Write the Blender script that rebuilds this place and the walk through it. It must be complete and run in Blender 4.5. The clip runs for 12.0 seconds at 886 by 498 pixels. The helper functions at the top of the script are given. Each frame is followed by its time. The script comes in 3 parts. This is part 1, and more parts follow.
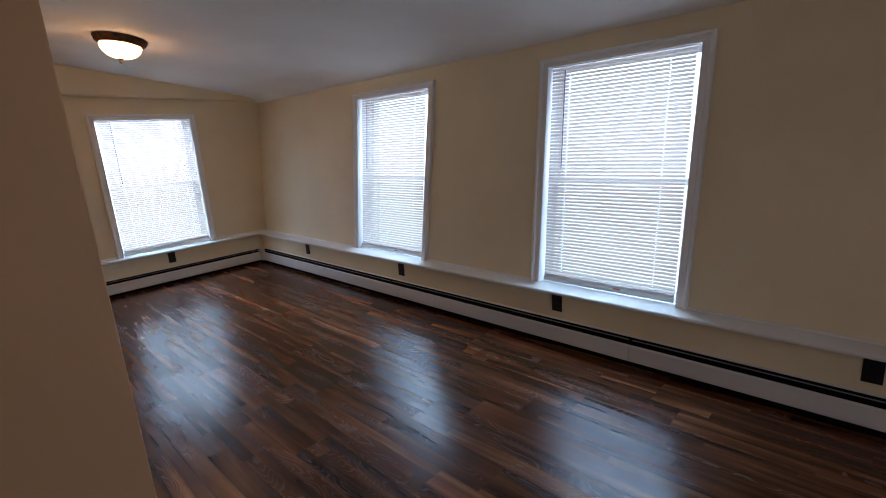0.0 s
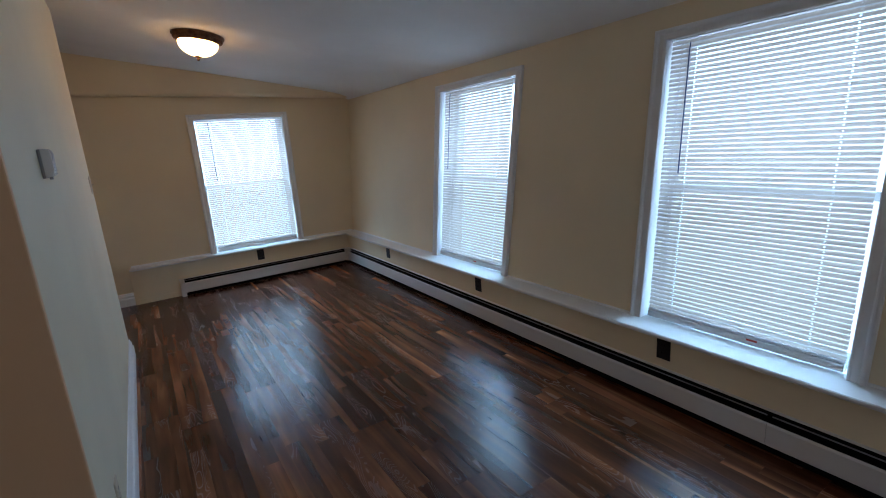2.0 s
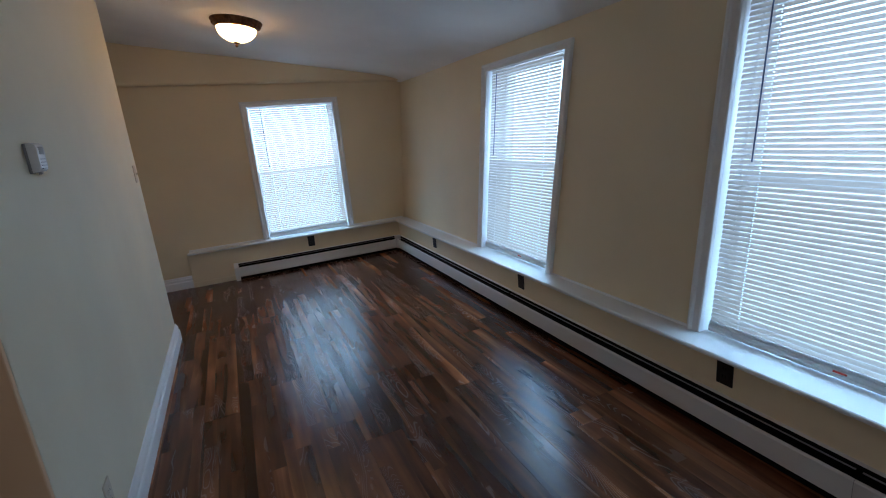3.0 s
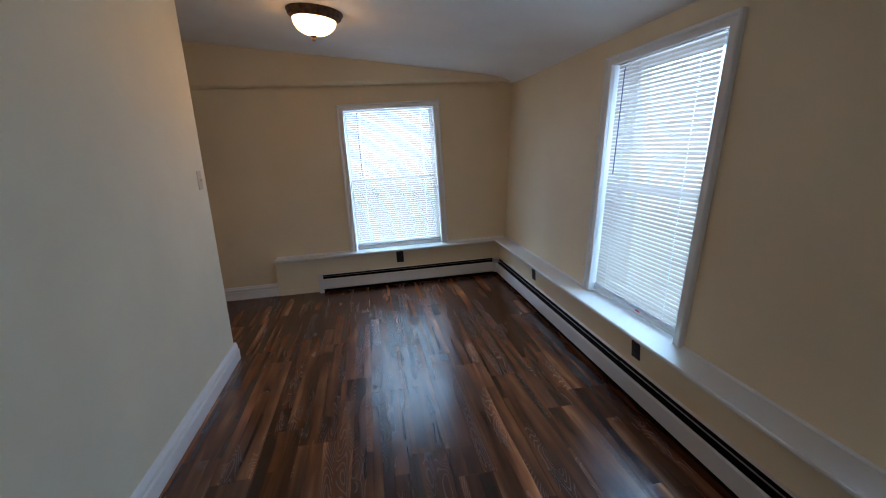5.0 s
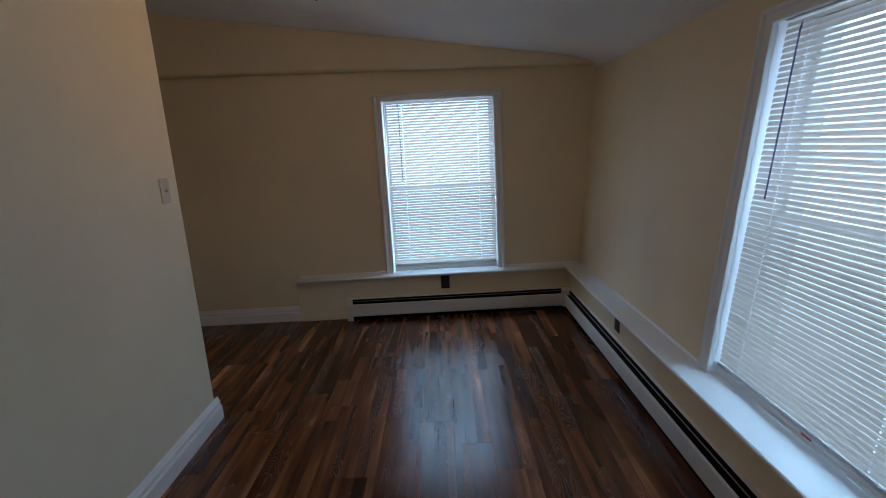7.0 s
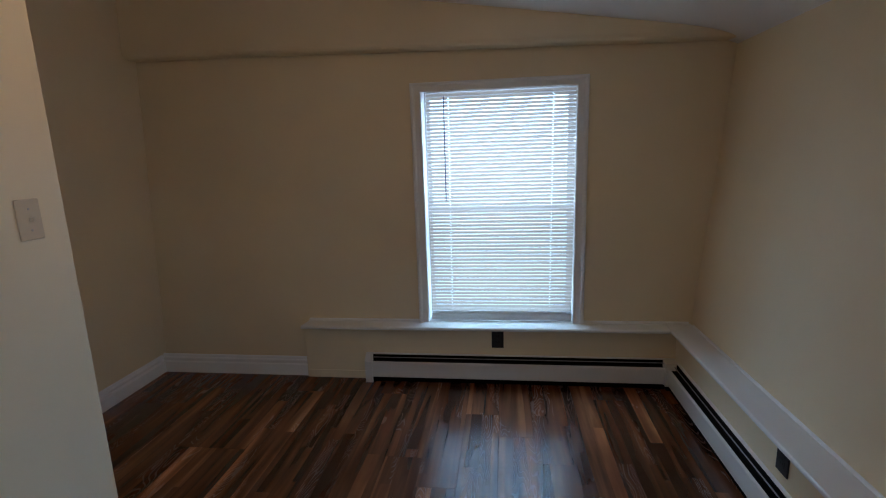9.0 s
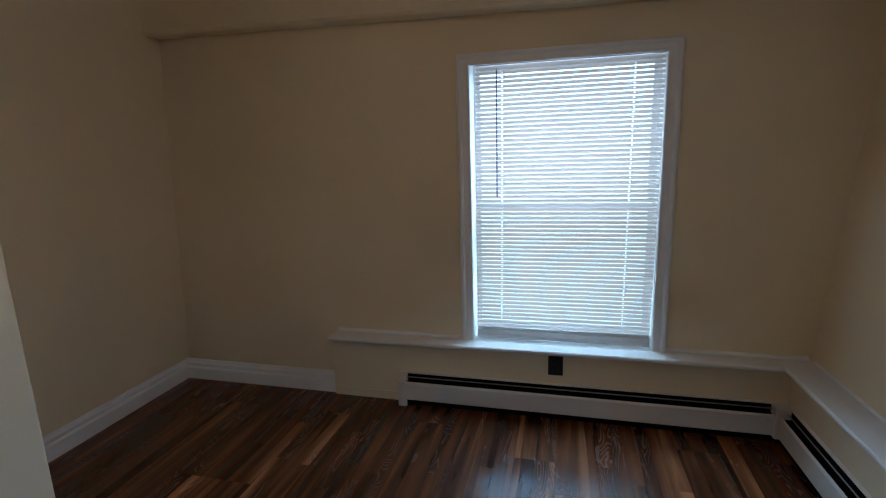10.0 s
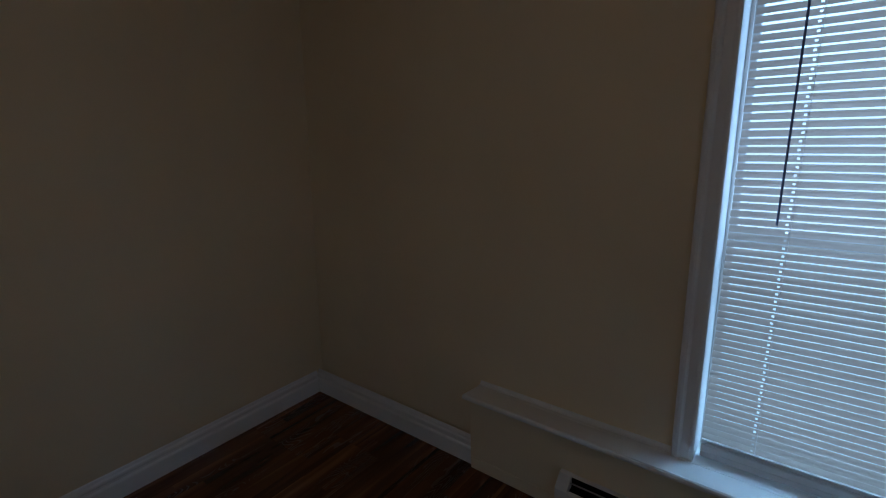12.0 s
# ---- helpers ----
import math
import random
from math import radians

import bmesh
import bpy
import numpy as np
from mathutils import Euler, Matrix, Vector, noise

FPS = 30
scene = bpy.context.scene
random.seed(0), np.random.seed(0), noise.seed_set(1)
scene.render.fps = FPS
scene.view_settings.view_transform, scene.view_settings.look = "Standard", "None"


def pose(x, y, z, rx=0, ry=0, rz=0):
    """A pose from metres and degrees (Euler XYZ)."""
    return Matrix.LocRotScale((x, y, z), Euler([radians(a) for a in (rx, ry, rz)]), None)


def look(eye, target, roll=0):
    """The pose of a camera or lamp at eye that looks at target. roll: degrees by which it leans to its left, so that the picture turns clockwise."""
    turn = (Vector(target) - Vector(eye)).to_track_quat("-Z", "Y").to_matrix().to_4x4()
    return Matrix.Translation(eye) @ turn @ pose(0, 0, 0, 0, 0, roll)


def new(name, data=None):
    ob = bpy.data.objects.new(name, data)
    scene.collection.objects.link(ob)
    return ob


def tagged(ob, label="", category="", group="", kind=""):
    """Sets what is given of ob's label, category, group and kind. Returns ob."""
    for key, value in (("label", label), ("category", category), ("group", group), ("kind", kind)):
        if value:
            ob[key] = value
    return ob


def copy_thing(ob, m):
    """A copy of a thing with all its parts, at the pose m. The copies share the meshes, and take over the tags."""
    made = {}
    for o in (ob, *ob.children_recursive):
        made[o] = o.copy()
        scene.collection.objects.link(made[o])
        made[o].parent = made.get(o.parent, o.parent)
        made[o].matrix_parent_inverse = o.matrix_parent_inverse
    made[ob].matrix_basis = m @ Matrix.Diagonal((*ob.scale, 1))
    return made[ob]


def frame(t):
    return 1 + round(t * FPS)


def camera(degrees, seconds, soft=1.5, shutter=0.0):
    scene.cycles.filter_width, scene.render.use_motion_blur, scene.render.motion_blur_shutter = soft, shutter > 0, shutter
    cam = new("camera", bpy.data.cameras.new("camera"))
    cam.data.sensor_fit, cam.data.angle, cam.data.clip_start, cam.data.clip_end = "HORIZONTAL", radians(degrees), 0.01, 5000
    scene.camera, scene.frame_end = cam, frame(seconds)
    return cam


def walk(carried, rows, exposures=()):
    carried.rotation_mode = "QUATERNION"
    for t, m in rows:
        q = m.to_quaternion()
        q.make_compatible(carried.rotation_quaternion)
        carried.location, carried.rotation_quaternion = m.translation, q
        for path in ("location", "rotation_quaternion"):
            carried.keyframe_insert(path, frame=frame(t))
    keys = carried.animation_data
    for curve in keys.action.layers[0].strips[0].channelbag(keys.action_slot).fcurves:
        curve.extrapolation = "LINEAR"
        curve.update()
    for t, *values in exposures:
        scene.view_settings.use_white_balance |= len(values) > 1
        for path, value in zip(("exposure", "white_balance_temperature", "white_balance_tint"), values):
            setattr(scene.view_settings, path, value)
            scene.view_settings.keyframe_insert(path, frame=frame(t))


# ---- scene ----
cam = camera(85.9, 12.0, soft=1.1)
PATH = [
    (0, (0.061, 0.188, 1.389), (-1.305, 1.574, 0.929), -3.8),
    (0.5, (0.037, 0.341, 1.388), (-1.416, 1.641, 0.937), -3.4),
    (1, (-0.024, 0.458, 1.389), (-1.545, 1.669, 0.917), -3.6),
    (1.5, (-0.120, 0.590, 1.386), (-1.715, 1.712, 0.942), -3.8),
    (2, (-0.189, 0.720, 1.384), (-1.843, 1.752, 0.936), -4.3),
    (2.5, (-0.240, 0.885, 1.371), (-1.953, 1.792, 0.882), -4.8),
    (3, (-0.289, 1.042, 1.382), (-2.072, 1.802, 0.889), -5.2),
    (3.5, (-0.381, 1.155, 1.372), (-2.216, 1.778, 0.874), -5.8),
    (5.5, (-1.136, 1.583, 1.389), (-3.083, 1.764, 0.969), -3.4),
    (6, (-1.384, 1.635, 1.393), (-3.336, 1.734, 0.968), -3.6),
    (6.5, (-1.612, 1.687, 1.393), (-3.566, 1.758, 0.971), -3.4),
    (7, (-1.842, 1.760, 1.400), (-3.796, 1.752, 0.974), -3.2),
    (9, (-2.905, 1.788, 1.403), (-4.851, 1.536, 1.014), -1.9),
    (9.5, (-3.142, 1.774, 1.398), (-5.065, 1.413, 0.982), -1.8),
    (10, (-3.363, 1.768, 1.345), (-5.264, 1.284, 0.955), -1.8),
    (10.5, (-3.591, 1.748, 1.328), (-5.457, 1.143, 0.941), -1.7),
    (11, (-3.851, 1.738, 1.351), (-5.636, 0.934, 0.941), -0.6),
    (11.5, (-4.061, 1.643, 1.363), (-5.714, 0.613, 0.910), -1.0),
    (12, (-4.255, 1.514, 1.391), (-5.780, 0.315, 0.908), -1.7),
]
# world, sun, window light
EXPOSURES = [(0, 0.36, 6900, 22), (0.9, 0.22, 6250, 13), (1.5, 0.21, 6200, 13), (3.5, 0.13, 6000, 11), (5.5, 0.30, 6400, 14), (6, 0.02, 6380, 14), (7, -0.42, 6350, 13), (9.5, -0.16, 6450, 12), (10.5, -0.33, 6300, 10), (11.5, -0.88, 6050, 10), (12, -1.35, 5750, 9)]
walk(cam, [(t, look(eye, target, roll)) for t, eye, target, roll in PATH], EXPOSURES)

world = bpy.data.worlds.new("sky")
scene.world = world
world.use_nodes = True
wn = world.node_tree.nodes
sky = wn.new("ShaderNodeTexSky")
sky.sky_type, sky.sun_disc = "NISHITA", False
sky.sun_elevation, sky.sun_rotation = radians(40), radians(200)
world.node_tree.links.new(sky.outputs[0], wn["Background"].inputs[0])
wn["Background"].inputs[1].default_value = 0.1
sun = new("sun", bpy.data.lights.new("sun", "SUN"))
sun.data.energy, sun.data.angle, sun.data.color = 0.8, radians(15), (1, 0.96, 0.9)
sun.matrix_world = look((0, 0, 20), (3.6, -9.6, 8))

# added lamp for unseen light from the east; the doorway is assumed
ADDED_LIGHT = 2.0
doorway = new("added_doorway_light", bpy.data.lights.new("added_doorway_light", "AREA"))
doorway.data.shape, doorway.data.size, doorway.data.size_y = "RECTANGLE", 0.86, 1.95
doorway.data.energy, doorway.data.color = ADDED_LIGHT, (0.95, 0.95, 1.0)
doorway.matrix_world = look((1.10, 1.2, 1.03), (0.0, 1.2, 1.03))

SKY_GLOW = 15.5
LAMP_GLOW = 14.0

# plan, in metres
END_X = -5.738            # face of the end wall
BOX_X, BOX_Y = -5.682, 2.79   # faces of the low boxing
NOSE_X, NOSE_Y = -5.62, 2.737  # front of the ledges
LEDGE = 0.372
FOOT_Y, LEAN = 2.885, radians(4.85)  # the long wall leans outward above the ledge
SOUTH_Y, PART_Y = -0.545, 0.470      # alcove wall, partition face
PART_X0, PART_X1 = -4.192, -1.696     # partition's ends
# unseen east and back walls, set close to return light
EAST_X, BACK_Y = 1.0, -0.8
DOOR_Y = (0.75, 1.65)      # assumed, unseen doorway that holds the added lamp


def ceiling_z(y):
    return 2.412 - 0.1465 * y


# ---------------------------------------------------------------- materials
def material(name, colour=(0.8, 0.8, 0.8), rough=0.5, metal=0.0):
    m = bpy.data.materials.new(name)
    m.use_nodes = True
    b = m.node_tree.nodes["Principled BSDF"]
    b.inputs["Base Color"].default_value = (*colour, 1)
    b.inputs["Roughness"].default_value = rough
    b.inputs["Metallic"].default_value = metal
    return m


def node(m, kind, **values):
    n = m.node_tree.nodes.new(kind)
    for key, value in values.items():
        n.inputs[key].default_value = value
    return n


def join(m, a, b):
    m.node_tree.links.new(a, b)


def principled(m):
    return m.node_tree.nodes["Principled BSDF"]


def ramp(m, source, stops):
    n = m.node_tree.nodes.new("ShaderNodeValToRGB")
    el = n.color_ramp.elements
    while len(el) < len(stops):
        el.new(0.5)
    for e, (p, c) in zip(el, stops):
        e.position, e.color = p, (*c, 1) if len(c) == 3 else c
    join(m, source, n.inputs[0])
    return n.outputs[0]


def painted(name, colour, rough, grain=350.0, grain_height=0.08, wave_height=0.25, shift=0.06):
    """Rolled paint: fine orange peel, slow unevenness, faint tone drift."""
    m = material(name, colour, rough)
    b = principled(m)
    where = node(m, "ShaderNodeTexCoord").outputs["Object"]
    slow = node(m, "ShaderNodeTexNoise", Scale=1.3, Detail=4.0)
    fine = node(m, "ShaderNodeTexNoise", Scale=grain, Detail=2.0)
    big = node(m, "ShaderNodeTexNoise", Scale=5.0, Detail=3.0)
    for n in (slow, fine, big):
        join(m, where, n.inputs["Vector"])
    lo = tuple(c * (1 - shift) for c in colour)
    hi = tuple(min(1, c * (1 + shift)) for c in colour)
    join(m, ramp(m, slow.outputs["Fac"], [(0.3, lo), (0.7, hi)]), b.inputs["Base Color"])
    b1 = node(m, "ShaderNodeBump", Strength=wave_height, Distance=0.01)
    join(m, big.outputs["Fac"], b1.inputs["Height"])
    b2 = node(m, "ShaderNodeBump", Strength=grain_height, Distance=0.002)
    join(m, fine.outputs["Fac"], b2.inputs["Height"])
    join(m, b1.outputs[0], b2.inputs["Normal"])
    join(m, b2.outputs[0], b.inputs["Normal"])
    return m


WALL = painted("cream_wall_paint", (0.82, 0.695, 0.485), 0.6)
# paler copy of the cream, with cool window light put into the colour
PALE = painted("window_lit_partition_paint", (0.86, 0.795, 0.62), 0.6)
# cream turned tan, with a warm cast of light put into the colour
TAN = painted("warm_light_tan_paint", (0.84, 0.56, 0.33), 0.6)
CEILING = painted("white_ceiling_paint", (0.88, 0.88, 0.88), 0.8, 220.0, 0.12, 0.4)
TRIM = painted("white_trim_paint", (0.84, 0.84, 0.84), 0.38, 120.0, 0.03, 0.05, 0.03)
LEDGE_PAINT = painted("white_ledge_paint", (0.80, 0.80, 0.79), 0.32, 90.0, 0.06, 0.12, 0.04)
HEATER_PAINT = painted("off_white_enamel", (0.70, 0.68, 0.66), 0.35, 60.0, 0.02, 0.03, 0.03)
BLACK = material("black_plastic", (0.004, 0.004, 0.005), 0.45)
# near-black for recesses, with their shade put into the colour
DARK = material("dark_recess_shade", (0.004, 0.004, 0.004), 0.9)
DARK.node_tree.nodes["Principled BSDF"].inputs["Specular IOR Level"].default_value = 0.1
FIN = material("dusty_aluminium_fin", (0.22, 0.22, 0.23), 0.5, 0.3)
IVORY = material("ivory_plastic", (0.66, 0.58, 0.44), 0.35)
WHITE_PLASTIC = material("white_plastic", (0.78, 0.76, 0.76), 0.25)
GREY_PLASTIC = material("grey_plastic_back", (0.30, 0.29, 0.30), 0.5)
SCREW = material("steel_screw", (0.5, 0.5, 0.5), 0.35, 1.0)
CORD = material("white_cord", (0.75, 0.75, 0.75), 0.8)
# dark blue stands in for the wand being seen against the light
WAND = material("backlit_plastic_wand", (0.12, 0.16, 0.28), 0.2)
RED = material("red_sticker", (0.6, 0.05, 0.03), 0.5)
VINYL = painted("white_vinyl", (0.78, 0.79, 0.80), 0.4, 60.0, 0.01, 0.02, 0.02)
CONCRETE = painted("outside_ground", (0.16, 0.16, 0.14), 0.9, 20.0, 0.3, 0.3, 0.2)


def slat_material():
    """White enamel slat; thin enough that daylight glows through."""
    m = bpy.data.materials.new("white_slat")
    m.use_nodes = True
    b = principled(m)
    b.inputs["Base Color"].default_value = (0.52, 0.49, 0.455, 1)
    b.inputs["Roughness"].default_value = 0.4
    t = node(m, "ShaderNodeBsdfTranslucent", Color=(1.0, 0.82, 0.70, 1))
    mix = node(m, "ShaderNodeMixShader", Fac=0.20)
    join(m, b.outputs[0], mix.inputs[1])
    join(m, t.outputs[0], mix.inputs[2])
    join(m, mix.outputs[0], m.node_tree.nodes["Material Output"].inputs[0])
    return m


def see_through(name, clear, colour, gloss):
    m = bpy.data.materials.new(name)
    m.use_nodes = True
    a = node(m, "ShaderNodeBsdfTransparent", Color=(0.95, 0.98, 0.98, 1))
    b = principled(m)
    b.inputs["Base Color"].default_value = (*colour, 1)
    b.inputs["Roughness"].default_value = gloss
    mix = node(m, "ShaderNodeMixShader", Fac=1 - clear)
    join(m, a.outputs[0], mix.inputs[1])
    join(m, b.outputs[0], mix.inputs[2])
    join(m, mix.outputs[0], m.node_tree.nodes["Material Output"].inputs[0])
    return m


SLAT = slat_material()
GLASS = see_through("window_glass", 0.93, (0.9, 0.95, 0.95), 0.02)
MESH = see_through("insect_screen", 0.92, (0.05, 0.05, 0.055), 0.6)


def sky_material(name, glow):
    """Overcast sky: pale haze low down, brighter and bluer overhead."""
    m = bpy.data.materials.new(name)
    m.use_nodes = True
    where = node(m, "ShaderNodeSeparateXYZ")
    join(m, node(m, "ShaderNodeTexCoord").outputs["Object"], where.inputs[0])
    up = node(m, "ShaderNodeMapRange")
    for key, value in (("From Min", 1.2), ("From Max", 9.2)):
        up.inputs[key].default_value = value
    join(m, where.outputs[2], up.inputs["Value"])
    e = node(m, "ShaderNodeEmission", Strength=glow)
    join(m, ramp(m, up.outputs[0], [(0.0, (0.135, 0.178, 0.232)), (0.13, (0.195, 0.31, 0.445)), (0.28, (0.37, 0.61, 0.92)), (0.5, (0.62, 0.97, 1.38)), (1.0, (1.35, 2.10, 2.90))]), e.inputs["Color"])
    join(m, e.outputs[0], m.node_tree.nodes["Material Output"].inputs[0])
    return m


# the cloud is brightest towards the west
WEST_SKY, NORTH_SKY = sky_material("overcast_sky_west", SKY_GLOW * 1.15), sky_material("overcast_sky_north", SKY_GLOW * 0.88)


def bronze_material():
    m = material("oil_rubbed_bronze", (0.11, 0.055, 0.03), 0.42, 0.7)
    b = principled(m)
    n = node(m, "ShaderNodeTexNoise", Scale=40.0, Detail=4.0)
    join(m, node(m, "ShaderNodeTexCoord").outputs["Object"], n.inputs["Vector"])
    join(m, ramp(m, n.outputs["Fac"], [(0.35, (0.07, 0.032, 0.02)), (0.7, (0.20, 0.10, 0.055))]), b.inputs["Base Color"])
    return m


def dome_material():
    m = material("lit_frosted_glass", (0.9, 0.85, 0.75), 0.3)
    b = principled(m)
    b.inputs["Emission Color"].default_value = (1.0, 0.56, 0.22, 1)
    b.inputs["Emission Strength"].default_value = LAMP_GLOW
    return m


def plank_material():
    """Printed walnut vinyl along x: staves of differing tone, streaks, fine grain and embossed ring figure."""
    m = material("walnut_vinyl_plank", (0.07, 0.035, 0.02), 0.3)
    b = principled(m)
    b.inputs["Specular IOR Level"].default_value = 0.5
    rnd = node(m, "ShaderNodeObjectInfo").outputs["Random"]
    where = node(m, "ShaderNodeTexCoord").outputs["Object"]

    def maths(kind, x, y=None, z=None):
        n = m.node_tree.nodes.new("ShaderNodeMath")
        n.operation = kind
        for k, v in enumerate((x, y, z)):
            if v is None:
                continue
            if isinstance(v, (int, float)):
                n.inputs[k].default_value = v
            else:
                join(m, v, n.inputs[k])
        return n.outputs[0]

    def vector(x, y, z):
        n = node(m, "ShaderNodeCombineXYZ")
        for k, v in enumerate((x, y, z)):
            if isinstance(v, (int, float)):
                n.inputs[k].default_value = v
            else:
                join(m, v, n.inputs[k])
        return n.outputs[0]

    def chance(v):
        n = m.node_tree.nodes.new("ShaderNodeTexWhiteNoise")
        n.noise_dimensions = "3D"
        join(m, v, n.inputs["Vector"])
        return n.outputs["Value"]

    parts = node(m, "ShaderNodeSeparateXYZ")
    join(m, where, parts.inputs[0])
    px, py = parts.outputs[0], parts.outputs[1]
    seed = maths("MULTIPLY", rnd, 91.0)
    sway = node(m, "ShaderNodeTexNoise", Scale=1.0, Detail=1.0)
    join(m, vector(maths("MULTIPLY", px, 1.1), maths("MULTIPLY", py, 6.0), seed), sway.inputs["Vector"])
    swayed = maths("MULTIPLY_ADD", sway.outputs["Fac"], 0.055, py)
    stave = maths("FLOOR", maths("DIVIDE", maths("ADD", swayed, maths("MULTIPLY", rnd, 0.05)), 0.062))
    shift = chance(vector(stave, seed, 0.0))
    bit = maths("FLOOR", maths("ADD", maths("DIVIDE", px, 1.3), maths("MULTIPLY", shift, 5.0)))
    tone_id = chance(vector(stave, bit, seed))
    jump = maths("MULTIPLY", tone_id, 37.0)

    def stretched(sx, sy):
        return vector(maths("MULTIPLY", maths("ADD", px, jump), sx), maths("MULTIPLY", maths("ADD", py, jump), sy), seed)

    def cloud(sx, sy, detail, rough=0.5, twist=0.0):
        n = node(m, "ShaderNodeTexNoise", Scale=1.0, Detail=detail, Roughness=rough, Distortion=twist)
        join(m, stretched(sx, sy), n.inputs["Vector"])
        return n.outputs["Fac"]

    streak = cloud(0.8, 10.0, 3.0, 0.52, 0.4)
    fine = cloud(5.0, 170.0, 4.0, 0.65)
    blotch = cloud(3.0, 9.0, 3.0)
    # ring figure: contour lines of a slow field
    field = cloud(2.3, 12.0, 1.0, 0.4, 0.25)
    wave = maths("SINE", maths("MULTIPLY", field, 150.0))
    lines = ramp(m, maths("MULTIPLY_ADD", wave, 0.5, 0.5), [(0.80, (0, 0, 0)), (0.95, (1, 1, 1))])
    patch = ramp(m, cloud(0.9, 5.0, 1.0), [(0.53, (0, 0, 0)), (0.62, (1, 1, 1))])
    groove = maths("MULTIPLY", maths("MULTIPLY", lines, patch), maths("MULTIPLY_ADD", fine, 0.8, 0.4))

    tone = ramp(m, streak, [(0.28, (0.046, 0.0145, 0.0066)), (0.45, (0.132, 0.044, 0.0195)), (0.60, (0.27, 0.100, 0.043)), (0.72, (0.48, 0.21, 0.094))])
    drift = cloud(0.55, 13.0, 2.0, 0.45, 0.3)
    level = maths("MULTIPLY_ADD", tone_id, 0.46, maths("MULTIPLY_ADD", rnd, 0.24, maths("MULTIPLY_ADD", drift, 1.1, -0.40)))
    per = ramp(m, level, [(0.08, (0.34, 0.31, 0.30)), (0.42, (0.60, 0.58, 0.56)), (0.70, (0.86, 0.85, 0.83)), (0.82, (1.3, 1.3, 1.24)), (0.95, (2.0, 2.05, 1.95))])
    grain = ramp(m, fine, [(0.3, (0.92, 0.915, 0.91)), (0.7, (1.06, 1.06, 1.06))])
    patchy = ramp(m, blotch, [(0.3, (0.68, 0.66, 0.66)), (0.7, (1.2, 1.2, 1.2))])
    figure = ramp(m, groove, [(0.0, (1, 1, 1)), (0.8, (0.97, 0.965, 0.96))])
    colour = tone
    for layer in (per, grain, patchy, figure):
        mx = m.node_tree.nodes.new("ShaderNodeMix")
        mx.data_type, mx.blend_type = "RGBA", "MULTIPLY"
        mx.inputs[0].default_value = 1.0
        join(m, colour, mx.inputs[6])
        join(m, layer, mx.inputs[7])
        colour = mx.outputs[2]
    join(m, colour, b.inputs["Base Color"])
    join(m, maths("MULTIPLY_ADD", groove, 0.10, maths("MULTIPLY_ADD", blotch, 0.18, 0.145)), b.inputs["Roughness"])
    b1 = node(m, "ShaderNodeBump", Strength=0.7, Distance=0.0011)
    b1.invert = True
    join(m, groove, b1.inputs["Height"])
    b2 = node(m, "ShaderNodeBump", Strength=0.12, Distance=0.0006)
    join(m, fine, b2.inputs["Height"])
    join(m, b1.outputs[0], b2.inputs["Normal"])
    join(m, b2.outputs[0], b.inputs["Normal"])
    return m


BRONZE, DOME, PLANK = bronze_material(), dome_material(), plank_material()


# ---------------------------------------------------------------- mesh helpers
def finish(name, bm, mat, smooth=False):
    bmesh.ops.recalc_face_normals(bm, faces=bm.faces[:])
    me = bpy.data.meshes.new(name)
    bm.to_mesh(me)
    bm.free()
    me.materials.append(mat)
    if smooth:
        for p in me.polygons:
            p.use_smooth = True
    return me


def part(name, bm, mat, parent=None, label="", smooth=False):
    ob = new(name, finish(name, bm, mat, smooth))
    ob.parent = parent
    if label:
        ob["label"] = label
    return ob


def thing(name, label, category, m=Matrix(), group="", kind=""):
    ob = new(name)
    ob.empty_display_size = 0.1
    ob.matrix_world = m
    return tagged(ob, label, category, group, kind)


def box(x0, x1, y0, y1, z0, z1, bevel=0.0, bm=None, segments=2):
    own = bmesh.new()
    bmesh.ops.create_cube(own, size=1)
    for v in own.verts:
        v.co = ((x0 + x1) / 2 + v.co.x * (x1 - x0), (y0 + y1) / 2 + v.co.y * (y1 - y0), (z0 + z1) / 2 + v.co.z * (z1 - z0))
    if bevel:
        bmesh.ops.bevel(own, geom=own.edges[:], offset=bevel, segments=segments, affect="EDGES", profile=0.5)
    if bm is None:
        return own
    me = bpy.data.meshes.new("tmp")
    own.to_mesh(me)
    own.free()
    bm.from_mesh(me)
    bpy.data.meshes.remove(me)
    return bm


def prism(profile, stations, bm=None):
    """A closed profile (list of a, b) carried through stations: functions from (a, b) to a place."""
    bm = bm or bmesh.new()
    rings = [[bm.verts.new(s(a, b)) for a, b in profile] for s in stations]
    n = len(profile)
    for r, q in zip(rings, rings[1:]):
        for i in range(n):
            bm.faces.new((r[i], r[(i + 1) % n], q[(i + 1) % n], q[i]))
    bm.faces.new(rings[0][::-1])
    bm.faces.new(rings[-1])
    return bm


def turned(profile, segments=48, bm=None):
    """A lathe body about z from (radius, height) pairs."""
    bm = bm or bmesh.new()
    rings = []
    for r, z in profile:
        if r < 1e-6:
            rings.append([bm.verts.new((0, 0, z))])
        else:
            rings.append([bm.verts.new((r * math.cos(a), r * math.sin(a), z)) for a in (2 * math.pi * i / segments for i in range(segments))])
    for p, q in zip(rings, rings[1:]):
        for i in range(segments):
            j = (i + 1) % segments
            ids = [p[i % len(p)], p[j % len(p)], q[j % len(q)], q[i % len(q)]]
            ids = list(dict.fromkeys(ids))
            if len(ids) > 2:
                bm.faces.new(ids)
    return bm


